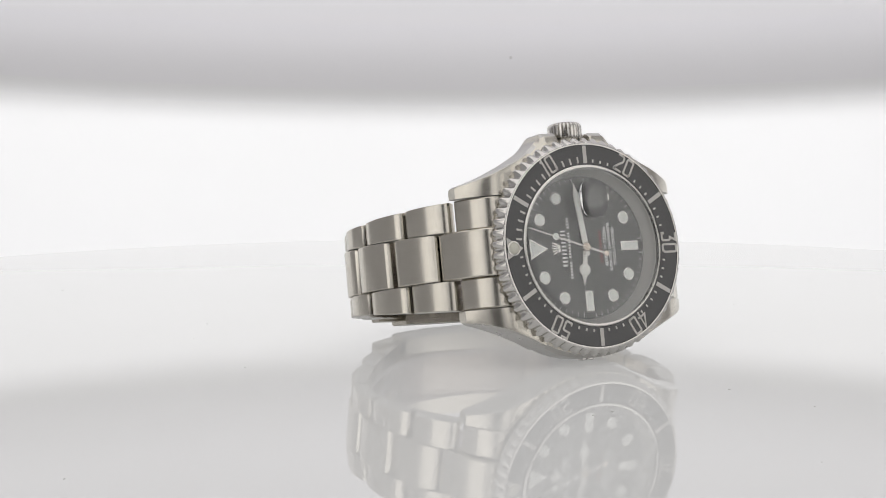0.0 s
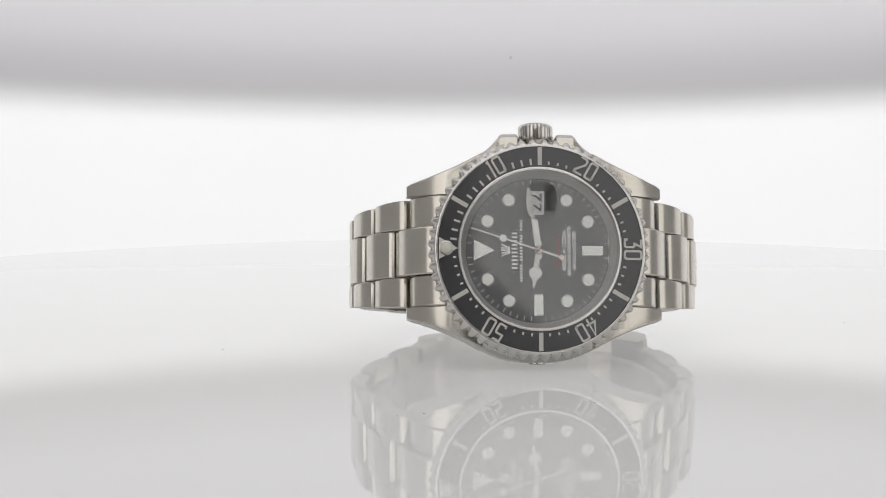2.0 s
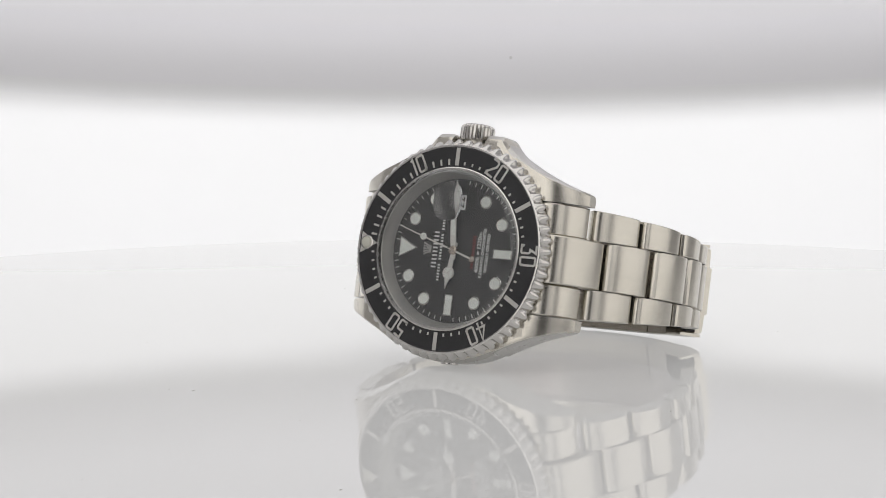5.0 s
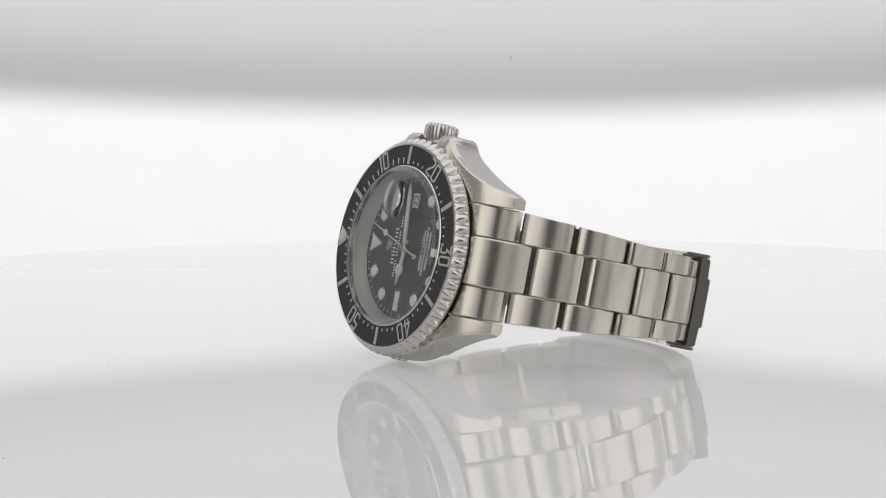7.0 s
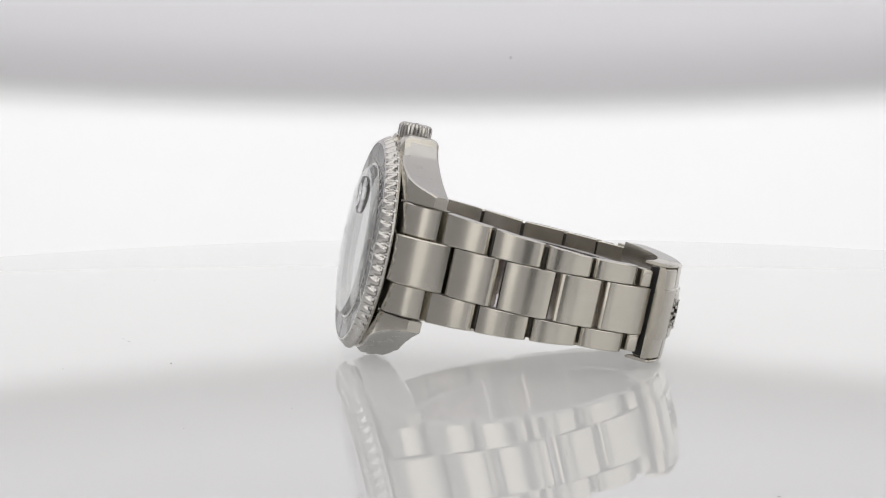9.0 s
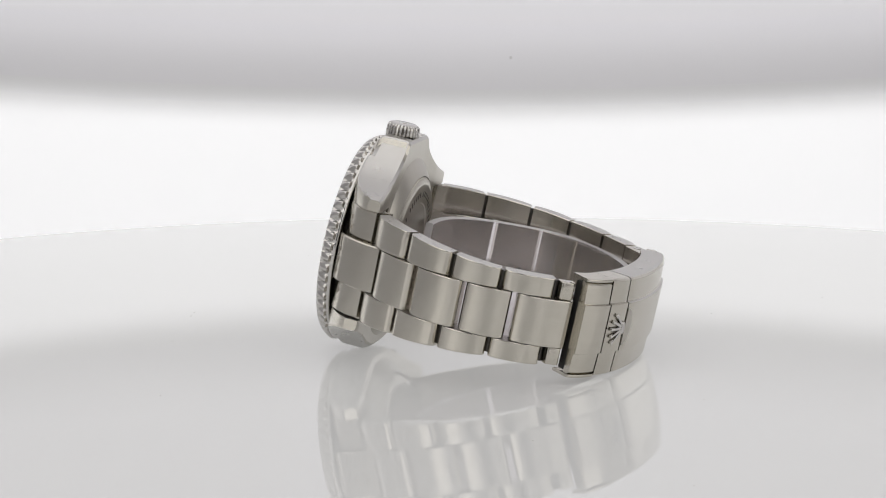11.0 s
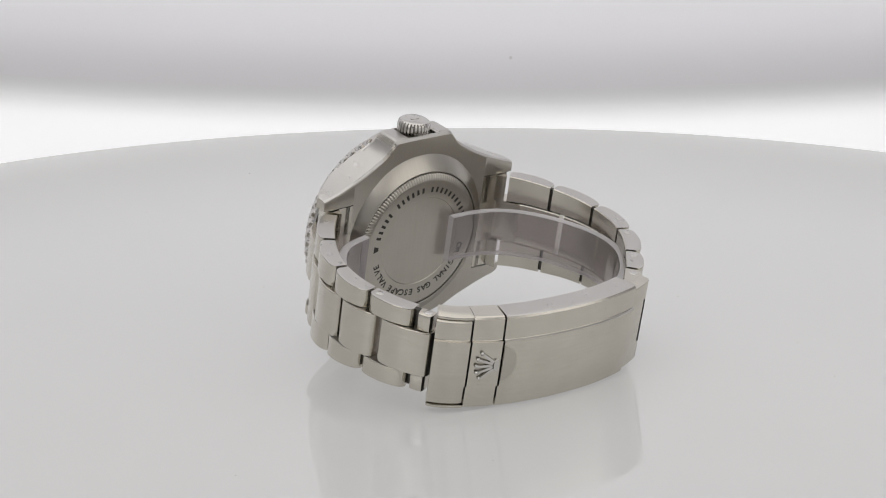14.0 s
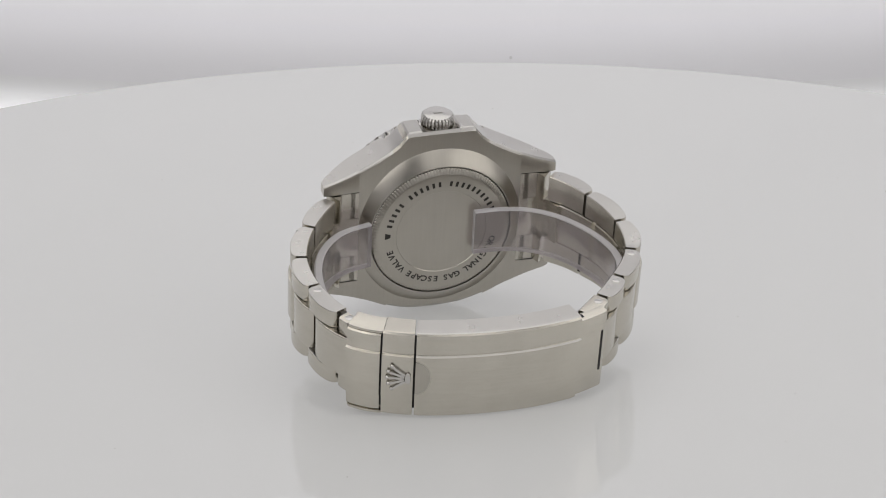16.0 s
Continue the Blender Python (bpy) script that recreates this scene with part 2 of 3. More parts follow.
BAND = 0.0462
sheet("backdrop", [(0.0, -0.13, 0), (0.0, BAND, 1), (0.004, BAND, 1), (0.004, -0.13, 0)], GLOW_DIFFUSER, "white diffuser sheet bowed behind the turntable, its bright ramp put in as glow")
sheet("wall_upper", [(0.0004, BAND - 0.002, 1), (0.0004, 0.43, 0), (0.006, 0.43, 0), (0.006, BAND - 0.002, 1)], GLOW_FABRIC, "pale tent fabric above the bright diffuser, with an added glow that dims to the seam")
slab("wall_left", -0.31, -0.30, -0.64, 0.24, -0.13, 0.43, SIDE_FABRIC, "grey fabric side of the light tent")
slab("wall_right", 0.30, 0.31, -0.64, 0.24, -0.13, 0.43, SIDE_FABRIC, "grey fabric side of the light tent")
slab("floor", -0.31, 0.31, -0.64, 0.25, -0.14, -0.13, FABRIC, "white fabric floor of the light tent")
slab("ceiling", -0.31, 0.31, -0.64, 0.25, 0.43, 0.44, FABRIC, "white fabric roof of the light tent")
slab("wall_front", -0.31, -0.09, -0.652, -0.64, -0.14, 0.44, FABRIC, "white front flap of the light tent")
slab("wall_front", 0.09, 0.31, -0.652, -0.64, -0.14, 0.44, FABRIC, "white front flap of the light tent")
slab("wall_dark", -0.31, 0.31, -0.76, -0.75, -0.14, 0.44, GREY_FABRIC, "dark room wall behind the open tent front")
slab("wall_dark", -0.31, -0.30, -0.75, -0.652, -0.14, 0.44, GREY_FABRIC, "dark room wall behind the open tent front")
slab("wall_dark", 0.30, 0.31, -0.75, -0.652, -0.14, 0.44, GREY_FABRIC, "dark room wall behind the open tent front")


def build_turntable():
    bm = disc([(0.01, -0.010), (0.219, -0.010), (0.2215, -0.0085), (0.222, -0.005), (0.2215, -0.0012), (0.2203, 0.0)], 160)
    top = part("turntable", bm, GLOW_ACRYLIC, None, "", 40, 1.0)
    tagged(top, "glossy white acrylic turntable disc with an added glow, reflecting the watch", "turntable")
    rnd = random.Random(4)
    for i in range(26):
        a, r = rnd.uniform(0, 2 * math.pi), rnd.uniform(0.05, 0.2)
        s = rnd.uniform(0.00012, 0.0003)
        pts = [(s * rnd.uniform(0.6, 1.2) * math.cos(k), s * rnd.uniform(0.5, 1.0) * math.sin(k)) for k in np.linspace(0, 5.4, 7)]
        p = part("dust_speck", prism(pts, 0, 0.00005), DUST, top, "grey dust speck", 32, 1.0)
        p.matrix_local = pose(r * math.cos(a), r * math.sin(a), 0.00002, 0, 0, rnd.uniform(0, 360))
    return top


turntable = build_turntable()
# grey disc on the wall, in place of a dust speck on the camera
spot = part("camera_dust_spot", disc([(0.0005, 0), (0.0005, 0.00015), (0.0001, 0.0002)], 14), SPOT, bpy.data.objects["wall_upper"], "small faint grey spot, stands in for dust on the camera", 32, 1.0)
spot.matrix_local = pose(0.0117, 0.2361, 0.0565, 90)

# ---- the watch: x to three o'clock, y to twelve, z out of the dial ----
watch = new("wristwatch")
watch.empty_display_size = 0.01
tagged(watch, "steel diving wristwatch with black ceramic bezel, standing on its side", "watch")

FLANK = [(0, 21.75), (5, 21.3), (8, 20.5), (11, 19.1), (14, 17.5), (17, 16.1), (20, 14.9), (23, 13.9), (25.2, 13.3)]
GUARDED = [(0, 21.5), (3.5, 21.5), (3.8, 22.7), (4.1, 23.0), (7.0, 22.95), (7.4, 22.65), (8.2, 21.6), (9.2, 20.45), (10.5, 19.45), (14, 17.5), (17, 16.1), (20, 14.9)]
REAR = [(0, 22.85), (7.0, 22.8), (7.4, 22.55), (8.2, 21.55), (9.2, 20.4), (10.5, 19.45), (14, 17.5), (17, 16.1), (20, 14.9)]
SHOULDER = [(0, 1.5), (3.5, 1.5), (8, 1.7), (13, 1.5), (17.6, 0.5)]
UNDERCUT = [(0, 1.9), (8, 1.4), (14, 0.6), (18, 0.45)]
TOP = [(0, -2.9), (13, -3.0), (16, -3.3), (19, -4.0), (22, -5.7), (25.2, -8.3)]
LOW = [(0, -10.3), (8, -10.4), (14, -10.7), (20, -11.1), (25.2, -11.4)]


def bore(ob, r, z0, z1):
    """Cuts a round pocket out of a part, for good."""
    tool = part("bore_tool", disc([(r, z0), (r, z1)], 128), SHADE_SATIN)
    cut = ob.modifiers.new("bore", "BOOLEAN")
    cut.operation, cut.solver, cut.object, cut.use_self = "DIFFERENCE", "EXACT", tool, True
    bpy.context.view_layer.update()
    me = bpy.data.meshes.new_from_object(ob.evaluated_get(bpy.context.evaluated_depsgraph_get()))
    ob.modifiers.clear()
    old, ob.data = ob.data, me
    bpy.data.meshes.remove(old)
    bpy.data.objects.remove(tool)
    me.set_sharp_from_angle(angle=radians(25))


def build_case():
    bm = bmesh.new()
    ys = sorted({*np.linspace(-17.6, 17.6, 45).tolist(), *(sy * y for sy in (1, -1) for y in (3.5, 3.65, 3.8, 4.1, 7.0, 7.2, 7.4, 7.8, 8.2, 8.7))})
    sections = []
    for y in ys:
        a = abs(y)
        w, t, b = smooth(a, FLANK), smooth(a, TOP), smooth(a, LOW)
        g, q, u = interp(a, GUARDED), interp(a, REAR), interp(a, UNDERCUT)
        k = interp(a, SHOULDER)
        right = [(g - 0.5 - k, t), (g - 0.45 * k, t - 0.4 * k), (g, t - k), (g, b + 1.0), (q, b + 0.75), (q, b + 0.5), (q - 0.55, b)]
        left = [(w - 0.5 - k, t), (w - 0.45 * k, t - 0.4 * k), (w, t - k), (w, b + u + 0.3), (w - u * 0.3, b + u * 0.6), (w - u * 0.6, b + u * 0.25), (w - u, b)]
        sections.append([(x, y, z) for x, z in right] + [(-x, y, z) for x, z in reversed(left)])
    loft(sections, bm)
    for sx in (1, -1):
        for sy in (1, -1):
            sections = []
            for y in np.linspace(11, 25.2, 15):
                w, t, b = smooth(y, FLANK), smooth(y, TOP), smooth(y, LOW)
                e = 0.45 if y > 25 else 0.0
                inner = 10.95
                t -= e * 0.6
                b += e * 0.6
                w -= e * 0.4
                s = [(w - 0.9, t), (w - 0.25, t - 0.1), (w, t - 0.45), (w, b + 0.6), (w - 0.3, b + 0.15), (w - 0.8, b), (inner, b), (inner, t)]
                sections.append([(sx * x, sy * (y - e * 0.0), z) for x, z in s])
            loft(sections, bm)
    case = part("case", bm, BRUSHED, watch, "brushed steel case with four lugs", 25)
    bore(case, 15.9, -4.4, 2.0)
    case.data.materials.clear()
    case.data.materials.append(BRUSHED)
    case.data.materials.append(FLANKS)
    case.data.materials.append(SHADE_SATIN)
    # faces turned to the wrist get the steel with shade in its colour
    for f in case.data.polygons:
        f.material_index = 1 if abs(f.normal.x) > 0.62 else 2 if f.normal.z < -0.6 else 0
    valve = part("helium_valve", disc([(0.1, 0.12), (1.4, 0.12), (1.75, 0.0), (1.75, -0.8)], 32), POLISHED, case, "round polished valve")
    valve.matrix_local = Matrix.Translation((-0.02195, 0, -0.0064)) @ Matrix.Rotation(radians(-90), 4, "Y")
    # underside: bevelled ring and screwed back
    ring = lathe([(18.9, -10.0), (18.6, -10.45), (15.6, -12.35), (15.42, -12.35), (15.36, -12.0), (15.3, -9.0), (19.1, -9.0)], 128)
    part("back_ring", ring, SHADE_SATIN, case, "bevelled brushed ring round the case back", 25)

    def flute(r, z, a):
        return r - 0.3 * (0.5 - 0.5 * math.cos(140 * a)) if r > 15.1 else r
    back = part("case_back", lathe([(15.3, -10.6), (15.3, -12.25), (15.15, -12.4), (14.0, -12.84), (13.7, -12.88), (9.95, -12.86), (9.8, -12.7), (0.05, -12.68), (0.05, -10.0)],
                                   840, flute), SHADE_SATIN, watch, "fluted steel screw back", 28)
    def ringed(bm, r, deg, name):
        # letters run clockwise as seen from behind, their feet to the middle
        ob = part(name, bm, DARK_ENGRAVING, back, "dark engraved lettering")
        a = radians(deg)
        pos = Vector((math.sin(a), -math.cos(a), 0))
        along = Vector((math.cos(a), math.sin(a), 0))
        m = Matrix((along, pos, along.cross(pos))).transposed().to_4x4()
        ob.matrix_local = Matrix.Translation(pos * r * MM + Vector((0, 0, -0.01287))) @ m
    step = 6.35
    for word, start in (("ORIGINAL", 196), ("GAS", 250.5), ("ESCAPE", 274), ("VALVE", 316)):
        for i, ch in enumerate(word):
            ringed(lettering(ch, 1.9, 0.04, weight=0.05), 11.75, start + i * step, "letter")
    for first, count in ((14, 5), (53, 6), (98, 10)):
        for i in range(count):
            ringed(box(-0.28, 0.28, -0.6, 0.6, -0.02, 0.02), 11.75, first + i * 6.6, "engraved_bar")
    ringed(prism([(-0.4, -0.6), (0.4, -0.6), (0.75, 0.6), (-0.75, 0.6)], -0.02, 0.02), 11.75, 2, "engraved_bar")
    return case


case = build_case()


def build_crown():
    n = 28
    bm = bmesh.new()
    rows = [(0.0, 3.0), (0.15, 3.3), (0.6, 3.45), (2.4, 3.45), (2.85, 3.3), (3.15, 2.95), (3.3, 2.6)]
    rings = []
    for x, r in rows:
        ring = []
        for i in range(n * 8):
            a = 2 * math.pi * i / (n * 8)
            cut = 0.38 * max(0.0, math.cos(n * a)) ** 1.5 if 0.1 < x < 2.9 else 0.0
            ring.append(bm.verts.new((x, (r - cut) * math.cos(a), (r - cut) * math.sin(a))))
        rings.append(ring)
    k = n * 8
    for p, q in zip(rings, rings[1:]):
        for i in range(k):
            bm.faces.new((p[i], p[(i + 1) % k], q[(i + 1) % k], q[i]))
    bm.faces.new(rings[0])
    bm.faces.new(rings[-1])
    crown = part("crown", bm, POLISHED, watch, "fluted screw-down winding crown", 40)
    crown.matrix_local = Matrix.Translation((0.02195, 0, -0.0064))
    part("emblem", box(3.25, 3.42, -0.9, 0.9, -0.25, 0.25), POLISHED, crown, "small raised emblem")
    tube = bmesh.new()
    disc([(2.6, -2.5), (2.6, 0.4)], 48, tube)
    bmesh.ops.rotate(tube, verts=tube.verts, matrix=Matrix.Rotation(radians(90), 3, "Y"))
    part("tube", tube, SHADE_SATIN, crown)


build_crown()


def polar(r, minute):
    a = radians(90 - 6 * minute)
    return r * math.cos(a), r * math.sin(a)


def dial_pose(r, minute, z):
    """A pose whose y axis points outwards at that minute."""
    x, y = polar(r, minute)
    return pose(x * MM, y * MM, z * MM, 0, 0, -6 * minute)


DIGITS = {
    "0": [[(-0.75, -1.35), (-0.55, -1.6), (0.55, -1.6), (0.75, -1.35), (0.75, 1.35), (0.55, 1.6), (-0.55, 1.6), (-0.75, 1.35), (-0.75, -1.35)]],
    "1": [[(0.1, -1.85), (0.1, 1.6), (-0.35, 1.3)]],
    "2": [[(-0.75, 1.6), (0.5, 1.6), (0.75, 1.35), (0.75, 0.55), (-0.75, -1.2), (-0.75, -1.6), (1.0, -1.6)]],
    "3": [[(-0.75, 1.6), (0.72, 1.6), (0.1, 0.3), (0.55, 0.25), (0.75, 0.0), (0.75, -1.35), (0.55, -1.6), (-0.75, -1.6), (-0.75, -1.0)]],
    "4": [[(0.35, -1.85), (0.35, 1.7), (-0.9, -0.75), (0.95, -0.75)]],
    "5": [[(0.75, 1.6), (-0.7, 1.6), (-0.7, 0.3), (0.55, 0.3), (0.75, 0.05), (0.75, -1.35), (0.55, -1.6), (-0.75, -1.6)]]}


def stroke(points, width, z0, z1, bm):
    """A flat line of even width with mitred corners."""
    n, closed = len(points), points[0] == points[-1]
    left, right = [], []
    for i in range(n):
        p = Vector(points[i])
        a = Vector(points[i - 1]) if i else Vector(points[-2]) if closed else None
        b = Vector(points[i + 1]) if i < n - 1 else Vector(points[1]) if closed else None
        d0 = (p - a).normalized() if a else None
        d1 = (b - p).normalized() if b else None
        d = ((d0 or d1) + (d1 or d0)).normalized()
        k = width / 2 / max(d.dot(d1 or d0), 0.5)
        side = Vector((-d.y, d.x)) * k
        left.append(p + side)
        right.append(p - side)
    rings = [[bm.verts.new((q.x, q.y, z)) for q in (left[i], right[i]) for z in (z0, z1)] for i in range(n)]
    for p, q in zip(rings, rings[1:]):
        for u, v in ((0, 1), (1, 3), (3, 2), (2, 0)):
            bm.faces.new((p[u], p[v], q[v], q[u]))
    for p in (rings[0], rings[-1]):
        bm.faces.new((p[0], p[1], p[3], p[2]))


def block_number(text):
    """A two-figure number in thin squared figures."""
    bm = bmesh.new()
    for k, ch in enumerate(text):
        shift = (k - 0.5) * 2.3 + (0.55 if ch == "1" else 0.0)
        for line in DIGITS[ch]:
            stroke([(x + shift, y) for x, y in line], 0.42, -0.02, 0.03, bm)
    return bm


def build_bezel():
    teeth = 60

    def scallop(r, z, a):
        k = (0.5 + 0.5 * math.cos(teeth * a)) ** 1.5
        return r - 0.8 * k if r > 21.3 and z > -2.2 else r - 0.5 * k if r > 20.8 and z > -2.2 else r
    ring = [(16.2, -3.0), (20.9, -3.0), (21.02, -2.85), (21.05, -2.4), (21.68, -2.05), (21.6, -1.6), (21.35, -1.2), (20.9, -0.6), (20.45, -0.12), (20.2, 0.02), (19.95, 0.0), (19.9, -0.5), (16.2, -0.5)]
    bezel = part("bezel", lathe(ring, teeth * 12, scallop), POLISHED, watch, "rotating steel bezel with scalloped edge", 35)
    part("insert", lathe([(15.95, -0.6), (19.92, -0.6), (19.92, -0.08), (19.8, 0.0), (16.1, 0.02), (15.95, -0.06)], 192), CERAMIC, bezel,
         "glossy black ceramic insert", 25)
    bar = part("minute_marker", box(-0.42, 0.42, -1.75, 1.75, 0, 0.04), PLATINUM, bezel, "pale grey bar")
    bar.matrix_local = dial_pose(18.0, 5, 0.0)
    for m in (15, 25, 35, 45, 55):
        again(bar, dial_pose(18.0, m, 0.0), bezel)
    for m in (10, 20, 30, 40, 50):
        bm = block_number(str(m))
        ob = part("numeral", bm, PLATINUM, bezel, "pale grey engraved numeral %d" % m)
        ob.matrix_local = dial_pose(18.05, m, 0.02)
    long = part("minute_tick", box(-0.2, 0.2, -0.62, 0.62, 0, 0.04), PLATINUM, bezel)
    long.matrix_local = dial_pose(16.95, 1, 0.01)
    short = part("minute_tick", box(-0.18, 0.18, -0.3, 0.3, 0, 0.04), PLATINUM, bezel)
    short.matrix_local = dial_pose(16.75, 16, 0.01)
    for m in range(2, 60):
        if m % 5 and m != 16:
            again(long if m < 15 else short, dial_pose(16.95 if m < 15 else 16.75, m, 0.01), bezel)
    tri = part("zero_triangle", prism([(-2.15, 1.75), (2.15, 1.75), (0, -1.9)], 0, 0.05), PLATINUM, bezel, "grey triangle at zero")
    tri.matrix_local = dial_pose(17.9, 0, 0.0)
    pearl = part("pearl", disc([(1.15, 0), (1.15, 0.2), (0.95, 0.5), (0.5, 0.68), (0.1, 0.72)], 32), PEARL, bezel, "luminous pearl dot")
    pearl.matrix_local = dial_pose(18.25, 0, 0.0)
    rim = part("pearl_rim", lathe([(1.18, 0), (1.42, 0), (1.42, 0.2), (1.18, 0.25)], 32), POLISHED, bezel)
    rim.matrix_local = dial_pose(18.25, 0, 0.0)


build_bezel()
DZ = -3.5


def build_dial():
    dial = part("dial", disc([(15.2, DZ - 0.5), (15.2, DZ), (0.3, DZ)], 96), DIAL, watch, "black satin dial")
    part("inner_ring", lathe([(15.9, -0.7), (15.9, -3.6), (14.15, -3.47), (14.25, -3.2), (14.85, -2.1), (14.95, -1.9), (15.3, -0.9)], 160), CHAPTER, watch,
         "polished steel ring between dial and crystal", 20)

    def on_dial(name, bm, mat, x, y, turn=0.0, label="", z=DZ + 0.01, parent=dial):
        ob = part(name, bm, mat, parent, label)
        ob.matrix_local = pose(x * MM, y * MM, z * MM, 0, 0, turn)
        return ob
    for h in (1, 2, 4, 5, 7, 8, 10, 11):
        x, y = polar(11.35, h * 5)
        dot = on_dial("hour_marker", lathe([(1.05, 0), (1.32, 0), (1.32, 0.32), (1.22, 0.4), (1.05, 0.38)], 40), POLISHED, x, y, 0, "round steel rim filled with white lume")
        part("lume", disc([(1.06, 0.05), (1.06, 0.33), (0.1, 0.34)], 32), LUME, dot, "white luminous fill")
    for h, turn in ((6, 0), (9, 90)):
        x, y = polar(10.65, h * 5)
        bar = on_dial("hour_marker", box(-0.95, 0.95, -2.1, 2.1, 0, 0.38, None, 0.08), POLISHED, x, y, turn, "steel baton filled with white lume")
        part("lume", box(-0.72, 0.72, -1.86, 1.86, 0.1, 0.4), LUME, bar, "white luminous fill")
    tri = on_dial("hour_marker", prism([(-2.15, 2.05), (2.15, 2.05), (0, -2.15)], 0, 0.38, None, 0.08), POLISHED, 0, 10.6, 0, "steel triangle filled with white lume")
    part("lume", prism([(-1.72, 1.8), (1.72, 1.8), (0, -1.6)], 0.1, 0.4), LUME, tri, "white luminous fill")
    tick = on_dial("dial_tick", box(-0.07, 0.07, -0.4, 0.4, 0, 0.02), PRINT, *polar(13.45, 1), -6)
    for m in range(2, 60):
        if m % 15:
            again(tick, dial_pose(13.45, m, DZ + 0.01), dial)
    # printed lines
    on_dial("printed_line", lettering("4000ft = 1220m", 1.1, 0.01, 7.9, 1.05, 0.03), PRINT, 0, -5.1, 0, "white printed depth rating")
    on_dial("printed_line", lettering("SUPERLATIVE CHRONOMETER", 0.85, 0.01, 9.7, 1.05, 0.028), PRINT, 0, -6.1, 0, "white printed line")
    on_dial("printed_line", lettering("OFFICIALLY CERTIFIED", 0.85, 0.01, 7.6, 1.05, 0.028), PRINT, 0, -7.1, 0, "white printed line")

    def bars(count, x0, x1, y, h, mat, gap=0.3, skip=()):
        w = (x1 - x0) / count
        for i in range(count):
            if i not in skip:
                on_dial("printed_bar", box(-w * (1 - gap) / 2, w * (1 - gap) / 2, -h / 2, h / 2, 0, 0.02), mat, x0 + (i + 0.5) * w, y)
    bars(10, -3.8, 3.7, 4.6, 1.1, PRINT, 0.55)
    bars(21, -6.2, 6.1, 3.3, 0.55, PRINT, 0.45, (6, 16))
    bars(11, -3.3, 3.3, -4.0, 0.62, RED, 0.4)
    for k in range(5):
        a = radians(-32 + 16 * k)
        on_dial("emblem", box(-0.13, 0.13, 0, 1.45, 0, 0.08), POLISHED, 0.35 * (k - 2) * 0.8, 5.9, -math.degrees(a) * 0.8, "small applied steel emblem")
    on_dial("emblem", box(-0.75, 0.75, -0.3, 0.3, 0, 0.08), POLISHED, 0, 5.75, 0, "small applied steel emblem")
    # date
    plate = on_dial("date_window", box(-1.45, 1.45, -1.05, 1.05, 0, 0.03), PRINT, 9.5, 0, 0, "white date window")
    on_dial("date_numeral", lettering("22", 2.1, 0.02, 2.3, 1.0), BLACK, 9.5, 0, 0, "black date numeral 22", DZ + 0.06)

    for x in (-1.5, 1.5):
        on_dial("printed_bar", box(-0.75, 0.75, -0.07, 0.07, 0, 0.02), PRINT, x, -13.85)

    # pointers
    def hand(name, bm, minute, z, label, mat=POINTER):
        ob = part(name, bm, mat, watch, label)
        ob.matrix_local = pose(0, 0, z * MM, 0, 0, -6 * minute)
        return ob
    bm = prism([(-0.45, -1.6), (0.45, -1.6), (0.5, 3.2), (0.35, 3.4), (-0.35, 3.4), (-0.5, 3.2)], 0, 0.22)
    lathe_bm = disc([(1.25, 0), (1.25, 0.22), (0.1, 0.22)], 32)
    bmesh.ops.translate(lathe_bm, verts=lathe_bm.verts, vec=(0, 4.5, 0))
    tmp = bpy.data.meshes.new("tmp")
    lathe_bm.to_mesh(tmp)
    bm.from_mesh(tmp)
    bpy.data.meshes.remove(tmp)
    prism([(-0.55, 5.4), (0.55, 5.4), (0, 7.7)], 0, 0.22, bm)
    hour = hand("hour_hand", bm, 46.3, -3.0, "polished steel hour hand with lume disc")
    for turn in (0, 120, 240):
        a0, a1 = radians(turn + 8), radians(turn + 112)
        pts = [(0.22 * math.cos((a0 + a1) / 2), 0.22 * math.sin((a0 + a1) / 2))] + [(0.95 * math.cos(a), 0.95 * math.sin(a)) for a in np.linspace(a0, a1, 9)]
        part("lume", prism([(x, y + 4.5) for x, y in pts], 0.2, 0.26), LUME, hour, "white luminous fill")
    minute = hand("minute_hand", prism([(-0.45, -1.8), (0.45, -1.8), (0.62, 2.0), (0.62, 10.6), (0, 12.9), (-0.62, 10.6), (-0.62, 2.0)], 0, 0.2, None, 0.06), 13.8, -2.7,
                  "polished steel minute hand with lume strip")
    part("lume", prism([(-0.36, 3.0), (0.36, 3.0), (0.36, 10.4), (0, 11.9), (-0.36, 10.4)], 0.15, 0.24), LUME, minute, "white luminous fill")
    second = hand("second_hand", prism([(-0.19, -4.6), (0.19, -4.6), (0.14, 6.0), (0.09, 13.7), (-0.09, 13.7), (-0.14, 6.0)], 0, 0.12), 3.0, -2.4, "thin steel second hand")
    dot = part("lume", disc([(0.62, 0), (0.72, 0.1), (0.62, 0.2), (0.05, 0.22)], 28), LUME, second, "white luminous dot")
    dot.matrix_local = pose(0, 0.0073, 0)
    cw = part("counterweight", disc([(0.55, 0), (0.6, 0.1), (0.5, 0.18), (0.05, 0.18)], 28), GOLDEN, second, "rose-tinted counterweight")
    cw.matrix_local = pose(0, -0.0047, 0)
    part("hub", disc([(0.9, -0.9), (0.9, 0.1), (0.7, 0.3), (0.5, 0.32), (0.45, 0.5), (0.05, 0.52)], 32), GOLDEN, second, "polished hub")


build_dial()


